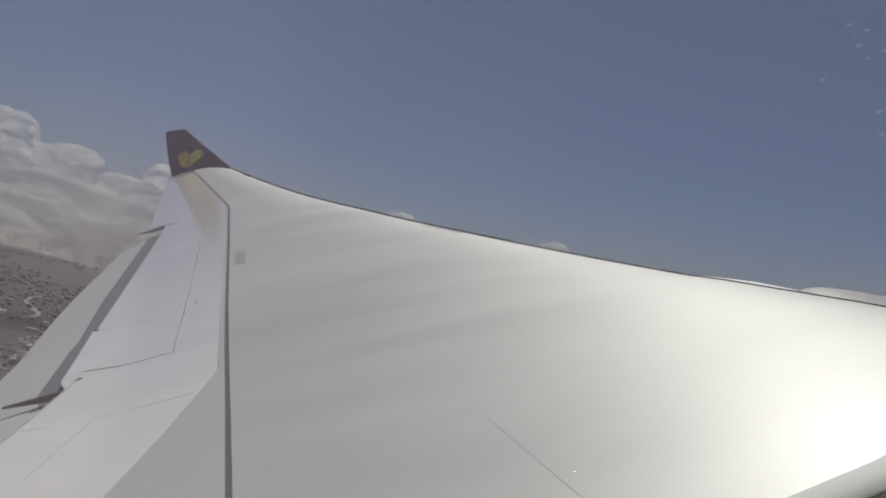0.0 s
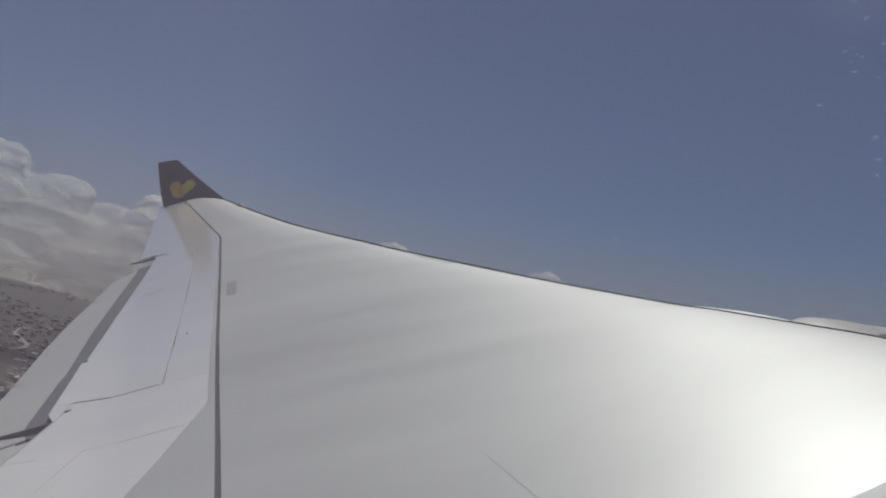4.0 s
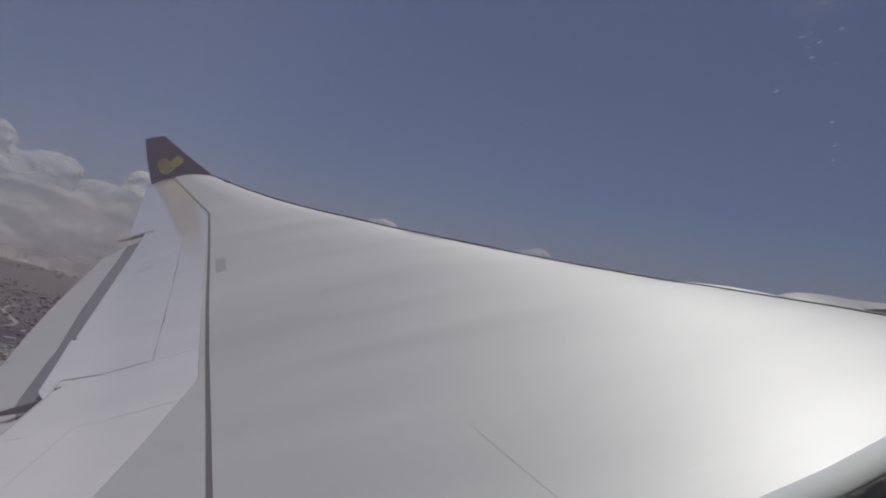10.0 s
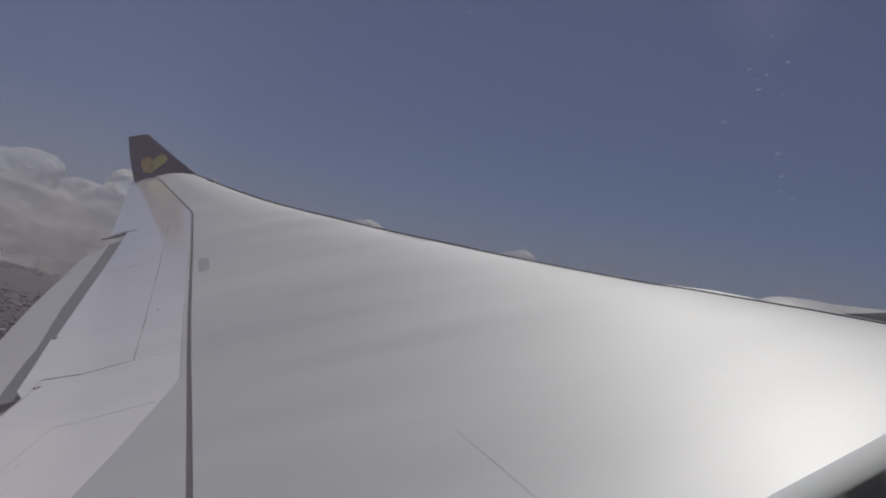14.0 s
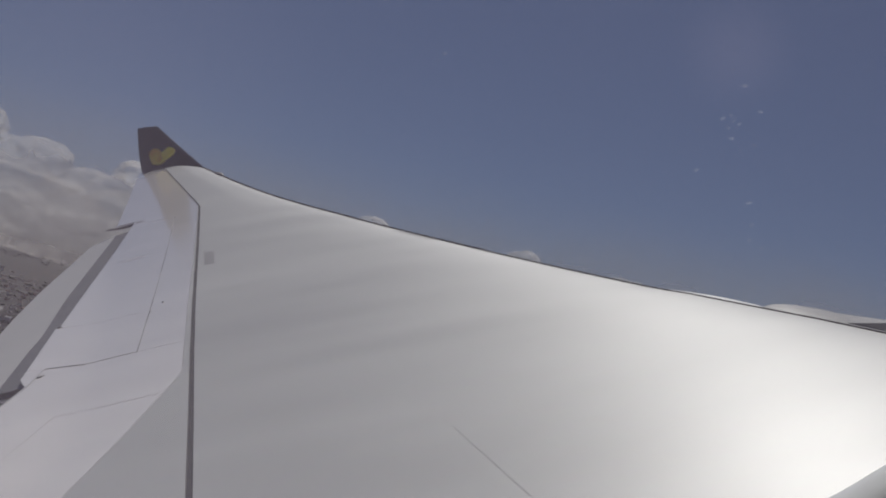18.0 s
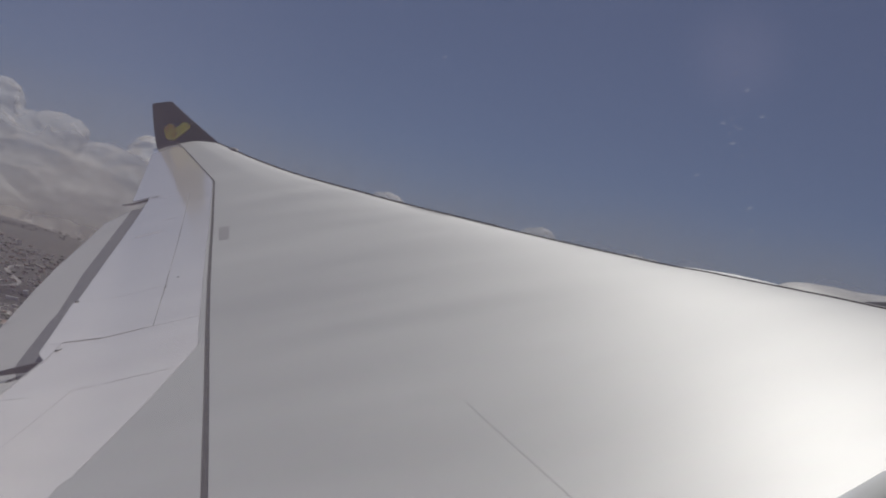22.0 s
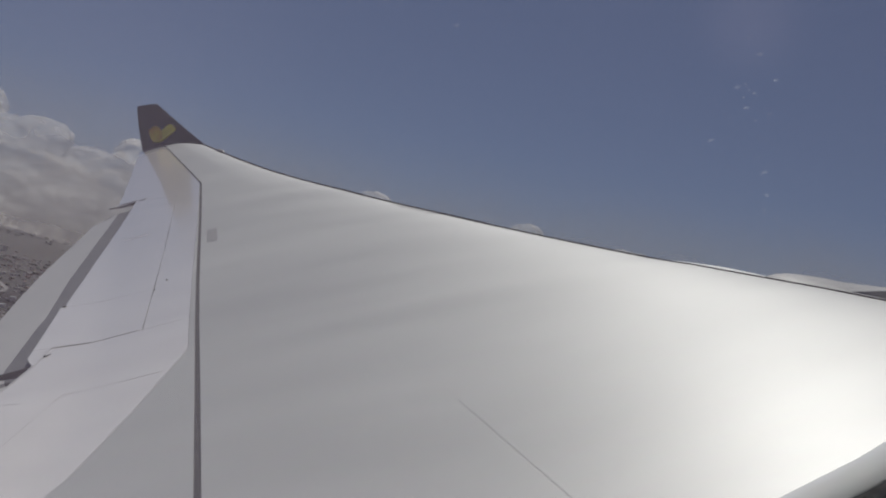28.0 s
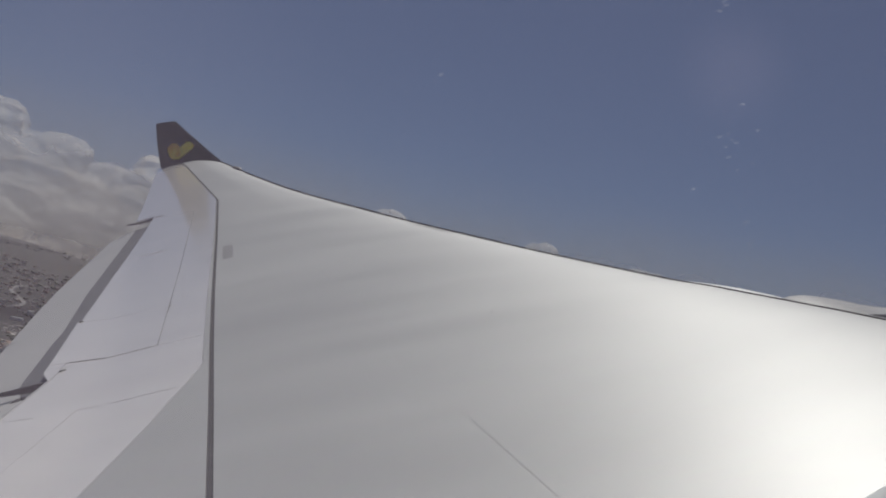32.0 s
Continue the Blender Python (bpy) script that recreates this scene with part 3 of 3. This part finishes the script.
def decal(c, way, length, radius):
    """A flat capsule on the winglet's inner face, in the face's own u and v."""
    bm = bmesh.new()
    pts = []
    for k in range(28):
        w = 2 * math.pi * k / 28
        e = length if math.cos(w - way) > 0 else 0.0
        pts.append((c[0] + radius * math.cos(w) + e * math.cos(way), c[1] + radius * math.sin(w) + e * math.sin(way)))
    ring = []
    for h, q in pts:
        # h along the chord from the rear base corner in metres, q up the face
        u = q / 1.75
        a, b = BF.lerp(TF, u), BR.lerp(TR, u)
        v = 1 - (h - (b - BR).dot((BF - BR).normalized())) / (a - b).length
        ring.append(bm.verts.new(blade(u, min(max(v, 0.02), 0.98), -1) - OUT * 0.05))
    bm.faces.new(ring)
    low = [bm.verts.new(v.co + OUT * 0.05) for v in ring]
    for k in range(28):
        bm.faces.new((ring[k], low[k], low[(k + 1) % 28], ring[(k + 1) % 28]))
    return bm


part("emblem_lobe", decal((0.54, 0.35), radians(108), 0.24, 0.20), ORANGE, winglet, "orange lobe of the emblem", None)
part("emblem_lobe", decal((0.62, 0.32), radians(38), 0.46, 0.175), YELLOW, winglet, "yellow lobe of the emblem", None)
# ---- fuselage and cabin window ----
fuselage = thing("fuselage", "white painted airliner fuselage with a dim cabin", "aircraft", "", "structure")
AX_Y, AX_Z, RAD = -2.66, 0.09, 2.82
bm = bmesh.new()
# unseen window openings through the skin on either side, added to brighten the lining
ports = [0.85 + 0.53 * k for k in range(16)] + [-0.85 - 0.53 * k for k in range(23)]
xs = sorted([-14, -0.45, 0.45, 10] + [c + e for c in ports for e in (-0.15, 0.15)])
hull = [[bm.verts.new((x, AX_Y + RAD * math.cos(2 * math.pi * j / 40), AX_Z + RAD * math.sin(2 * math.pi * j / 40))) for j in range(40)] for x in xs]
for i in range(len(xs) - 1):
    middle = (xs[i] + xs[i + 1]) / 2
    port = min(abs(middle - c) for c in ports) < 0.02
    for j in range(40):
        if not (xs[i] == -0.45 and j in (39, 0)) and not (port and j in (0, 19)):
            bm.faces.new((hull[i][j], hull[i + 1][j], hull[i + 1][(j + 1) % 40], hull[i][(j + 1) % 40]))
bm.faces.new(hull[0])
bm.faces.new(hull[-1][::-1])
part("hull", bm, HULL, fuselage, "", 30)


def opening(off, n=80):
    """The rounded outline of the window in x and z, grown by off."""
    x0, x1, z0, z1, r = -0.225 - off, 0.162 + off, -0.048 - off, 0.335 + off, 0.19 + off
    pts = []
    for cx, cz, a0 in ((x1 - r, z1 - r, 0), (x0 + r, z1 - r, 90), (x0 + r, z0 + r, 180), (x1 - r, z0 + r, 270)):
        for k in range(n // 4):
            a = radians(a0 + 90 * k / (n // 4 - 1))
            pts.append((cx + r * math.cos(a), cz + r * math.sin(a)))
    return pts


def rings(levels, wide=0.0, tall=0.0, deep=0.0):
    """A surface through the window's outline at several (offset, y), then out to a rectangle at y = deep."""
    bm = bmesh.new()
    made = [[bm.verts.new((x, y, z)) for x, z in opening(off)] for off, y in levels]
    if wide:
        for grow, y in ((1.0, levels[-1][1]), (1.02, deep)):
            edge = []
            for x, z in opening(0):
                dx, dz = x + 0.032, z - 0.127
                f = min(wide / max(abs(dx), 1e-6), tall / max(abs(dz), 1e-6)) * grow
                edge.append(bm.verts.new((dx * f - 0.032, y, dz * f + 0.1)))
            made.append(edge)
    for a, b in zip(made, made[1:]):
        for k in range(len(a)):
            bm.faces.new((a[k], a[(k + 1) % len(a)], b[(k + 1) % len(a)], b[k]))
    return bm


window = thing("window_1", "rounded cabin window with a grey plastic surround", "window", "", "structure")
part("window_frame", rings(((0.06, 0.15), (0.025, 0.12), (0.0012, 0.103), (0.0, 0.1008), (0.0, 0.099), (0.0009, 0.0955), (0.0012, 0.0952))), TRIM, window, "pale grey plastic surround", 50)
part("cabin_lining", rings(((0.0011, 0.0950), (0.002, 0.094), (0.01, 0.088)), 0.47, 0.46, 0.12), LINING, window, "grey cabin lining panel", 40)
part("outer_skin", rings(((0.06, 0.15), (0.065, 0.156), (0.07, 0.158)), 0.47, 0.46, 0.1), HULL, window, "white outer skin", 40)
bm = bmesh.new()
front = [bm.verts.new((x, 0.110, z)) for x, z in opening(0.012)]
back = [bm.verts.new((x, 0.1125, z)) for x, z in opening(0.012)]
bm.faces.new(front)
bm.faces.new(back[::-1])
for k in range(len(front)):
    bm.faces.new((front[k], back[k], back[(k + 1) % len(front)], front[(k + 1) % len(front)]))
pane = part("window_pane", bm, PANE, window, "clear acrylic pane with ice specks", None)
pane.visible_shadow = False
rnd = random.Random(4)
bm = bmesh.new()
for k in range(36):
    if k < 24:
        x, z = 0.0444 + rnd.gauss(0, 0.0011), -0.017 + 0.052 * rnd.random()
    else:
        x, z = -0.008 + 0.06 * rnd.random(), -0.008 + 0.042 * rnd.random()
    r = rnd.uniform(0.00009, 0.00021)
    bmesh.ops.create_icosphere(bm, subdivisions=2, radius=1, matrix=Matrix.Translation((x, 0.1127, z)) @ Matrix.Diagonal((r * rnd.uniform(1.3, 2.4), r * 0.5, r, 1)))
frost = part("ice_specks", bm, FROST, pane, "tiny ice crystals on the pane", None)
frost["kind"] = "stuff"

# ---- land ----
OUTBOARD = AIR.to_3x3() @ Vector((0, 1, 0))
AZ = math.atan2(OUTBOARD.y, OUTBOARD.x)


def land(x, y):
    """The height of the ground: a plain that rises to hills, with one rocky peak."""
    r = math.hypot(x, y)
    w = min(1.0, max(0.0, (r - 2300) / 1900))
    w = w * w * (3 - 2 * w)
    n = noise.fractal(Vector((x * 0.0011, y * 0.0011, 3.1)), 0.9, 2.0, 5)
    h = w * (250 + 70 * n) + 6 * noise.noise(Vector((x * 0.004, y * 0.004, 0)))
    px, py = PEAK
    d = math.hypot((x - px) * 0.75, y - py)
    ridge = max(0.0, 1 - d / 620) ** 1.4
    return max(h, -8) + 215 * ridge * (1 + 0.25 * noise.noise(Vector((x * 0.006, y * 0.006, 7))))


PEAK = (4000 * math.cos(AZ - 0.17), 4000 * math.sin(AZ - 0.17))
bm = bmesh.new()
radii = [0, 120, 300, 500, 750, 1000, 1300] + [1600 + 55 * k for k in range(61)]
N = 220
prev = None
for r in radii:
    if r == 0:
        prev = [bm.verts.new((0, 0, land(0, 0)))]
        continue
    ring = []
    for k in range(N):
        a = 2 * math.pi * k / N
        x, y = r * math.cos(a), r * math.sin(a)
        ring.append(bm.verts.new((x, y, land(x, y))))
    for k in range(N):
        if len(prev) == 1:
            bm.faces.new((prev[0], ring[k], ring[(k + 1) % N]))
        else:
            bm.faces.new((prev[k], ring[k], ring[(k + 1) % N], prev[(k + 1) % N]))
    prev = ring
ground = mesh_object("ground", bm, SOIL, None, "brown scrub plain rising to dark hills and a rocky peak", 180)
tagged(ground, category="ground", kind="structure")


def polar(r, a):
    x, y = r * math.cos(AZ + a), r * math.sin(AZ + a)
    return x, y, land(x, y)


# a winding road through the plain
bm = bmesh.new()
last = None
for k in range(160):
    q = k / 159
    r = 700 + 2600 * q
    a = 0.50 + 0.05 * math.sin(q * 17) + 0.03 * math.sin(q * 41 + 1)
    x, y, z = polar(r, a)
    side = Vector((-math.sin(AZ + a), math.cos(AZ + a), 0)) * 7
    pair = [bm.verts.new(Vector((x, y, z + 1.0)) + side * f) for f in (-1, 1)]
    if last:
        bm.faces.new((last[0], last[1], pair[1], pair[0]))
    last = pair
road = mesh_object("road", bm, TARMAC, None, "pale winding road across the plain", 180)
tagged(road, category="road", kind="structure")


# ---- town ----
def house(w, d, h, pitch, flat):
    ob = thing("house", "small rendered house with a clay tile roof" if not flat else "flat-roofed building with pale rendered walls", "house", "houses of the town", m=Matrix())
    bm = bmesh.new()
    box(bm, -w / 2, w / 2, -d / 2, d / 2, -3, h)
    part("wall", bm, WALLS, ob, "", None)
    bm = bmesh.new()
    if flat:
        box(bm, -w / 2 - 0.3, w / 2 + 0.3, -d / 2 - 0.3, d / 2 + 0.3, h, h + 0.5)
    else:
        e = 0.5
        a = [bm.verts.new(c) for c in ((-w / 2 - e, -d / 2 - e, h), (w / 2 + e, -d / 2 - e, h), (w / 2 + e, d / 2 + e, h), (-w / 2 - e, d / 2 + e, h))]
        b = [bm.verts.new(c) for c in ((-w / 2 - e, 0, h + pitch), (w / 2 + e, 0, h + pitch))]
        for f in ((a[0], a[1], b[1], b[0]), (a[2], a[3], b[0], b[1]), (a[1], a[2], b[1]), (a[3], a[0], b[0]), (a[3], a[2], a[1], a[0])):
            bm.faces.new(f)
    part("roof", bm, SHED if flat else TILES, ob, "", None)
    for s in (-1, 1):
        for k in (-1, 1):
            bm = bmesh.new()
            box(bm, k * w * 0.25 - 0.6, k * w * 0.25 + 0.6, s * d / 2 - 0.05, s * d / 2 + 0.05, h * 0.35, h * 0.75)
            part("window", bm, STEEL, ob, "", None)
    return ob


rnd = random.Random(11)
kinds = [house(11, 9, 5.5, 3, False), house(15, 10, 6, 3.5, False), house(20, 13, 9, 0, True), house(34, 16, 7, 0, True)]
first = list(kinds)
for k in range(270):
    r, a = rnd.uniform(1700, 3300), rnd.uniform(-0.15, 1.0)
    x, y, z = polar(r, a)
    q = rnd.choice((0, 0, 1, 1, 2, 3))
    m = pose(x, y, z, 0, 0, rnd.choice((0, 90)) + rnd.gauss(20, 9))
    if first[q]:
        kinds[q].matrix_world = m
        first[q] = None
    else:
        copy_thing(kinds[q], m)


def crowd(name, count, r0, r1, a0, a1, size, mat, label, category, tall):
    """Far buildings or trees, too many and too small to count."""
    bm = bmesh.new()
    for k in range(count):
        r, a = math.sqrt(rnd.uniform(r0 * r0, r1 * r1)), rnd.uniform(a0, a1)
        if noise.noise(Vector((r * math.cos(a) * 0.003, r * math.sin(a) * 0.003, 1.7))) < -0.12:
            continue
        x, y, z = polar(r, a)
        w, d, h = rnd.uniform(*size), rnd.uniform(*size), rnd.uniform(*tall)
        if category == "trees":
            t = bmesh.ops.create_icosphere(bm, subdivisions=1, radius=1, matrix=Matrix.Translation((x, y, z + h * 0.4)) @ Matrix.Diagonal((w, d, h * 0.6, 1)))
            for v in t["verts"]:
                v.co += Vector((rnd.uniform(-1, 1), rnd.uniform(-1, 1), rnd.uniform(-1, 1))) * w * 0.22
        else:
            box(bm, -w / 2, w / 2, -d / 2, d / 2, -6, h, pose(x, y, z, 0, 0, rnd.uniform(0, 90)))
    ob = mesh_object(name, bm, mat, None, label, None)
    return tagged(ob, category=category, kind="stuff")


crowd("far_town", 9000, 900, 3600, -1.1, 1.15, (6, 15), WALLS, "pale houses of a spread-out town", "buildings", (2.5, 5))
crowd("far_roofs", 4200, 900, 3600, -1.1, 1.15, (8, 16), TILES, "brown tiled roofs of a spread-out town", "buildings", (2.5, 5))
crowd("far_sheds", 260, 1500, 3900, -1.1, 1.15, (18, 60), SHED, "long white sheds and glasshouses", "buildings", (5, 9))
crowd("far_trees", 4000, 900, 3900, -1.1, 1.15, (5, 14), LEAF, "dusty dark trees and scrub", "trees", (5, 10))


# ---- haze sheet ----
# one upright ring of thin sheet stands in for haze over distance
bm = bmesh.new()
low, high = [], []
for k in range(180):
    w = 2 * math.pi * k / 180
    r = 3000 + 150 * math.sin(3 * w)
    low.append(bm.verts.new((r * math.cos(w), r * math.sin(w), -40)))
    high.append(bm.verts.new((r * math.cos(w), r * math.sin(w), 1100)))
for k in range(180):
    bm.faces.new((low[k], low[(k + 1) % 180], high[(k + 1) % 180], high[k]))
tagged(mesh_object("haze", bm, VEIL, None, "upright see-through sheet standing in for distance haze", 180), category="haze", kind="stuff")


# ---- clouds ----
BILLOW = bpy.data.textures.new("billow", "CLOUDS")
BILLOW.noise_scale, BILLOW.noise_depth = 130, 3
CURD = bpy.data.textures.new("curd", "CLOUDS")
CURD.noise_scale, CURD.noise_depth = 48, 3
WISP = bpy.data.textures.new("wisp", "CLOUDS")
WISP.noise_scale, WISP.noise_depth = 17, 2


def puffs(seed, width, height, depth, count):
    """Heaped vapour: many balls, large and low in the middle, small on the crown."""
    r_ = random.Random(seed)
    bm = bmesh.new()
    def crest(q):
        return height * (0.80 + 0.10 * math.sin(q * 4.3 + seed * 2.1) + 0.07 * math.sin(q * 9.7 + seed) + 0.05 * math.sin(q * 23 + 2 * seed)) * (1 - 0.22 * abs(q) ** 4)
    for k in range(count):
        q = r_.uniform(-1, 1)
        # the last third heaps small balls along the crown
        up = crest(q) * (r_.random() ** 0.5 if k < count * 0.65 else r_.uniform(0.86, 1.0))
        size = (0.25 - 0.17 * up / height) * height * r_.uniform(0.6, 1.25)
        c = Vector((q * width / 2, r_.gauss(0, 0.22) * depth, max(up - size * 0.5, size * 0.3)))
        bmesh.ops.create_icosphere(bm, subdivisions=2, radius=size, matrix=Matrix.Translation(c) @ Matrix.Diagonal((1.4, 1.0, 0.8, 1)))
    return bm


def cloud(seed, r, a, width, height, base_z, count=170, depth=None):
    x, y = r * math.cos(AZ + a), r * math.sin(AZ + a)
    ob = mesh_object("cloud", puffs(seed, width, height, depth or width * 0.35, count), CLOUD, None, "heaped grey-white cumulus cloud with a bright crown", 180,
                     Matrix.Translation((x, y, base_z)) @ pose(0, 0, 0, 0, 0, math.degrees(AZ + a) + 90))
    re = ob.modifiers.new("merge", "REMESH")
    re.mode, re.voxel_size, re.use_smooth_shade = "VOXEL", 7.0, True
    for tx, strength in ((BILLOW, 85.0), (CURD, 7.0), (WISP, 2.0)):
        d = ob.modifiers.new("billow", "DISPLACE")
        d.texture, d.strength, d.mid_level, d.texture_coords = tx, strength, 0.5, "GLOBAL"
    soft = ob.modifiers.new("soften", "SMOOTH")
    soft.factor, soft.iterations = 0.5, 16
    return tagged(ob, category="cloud", group="bank of clouds")


for k, (a, width, height, r) in enumerate(((-0.62, 1000, 715, 4300), (-0.42, 1000, 700, 4250), (-0.22, 1000, 712, 4300), (-0.02, 1000, 720, 4300), (0.18, 1000, 740, 4250),
                                           (0.38, 1000, 740, 4250), (0.58, 1000, 750, 4200), (0.80, 1100, 770, 4100), (1.02, 1100, 770, 4200))):
    cloud(k + 1, r, a, width, height, 130)
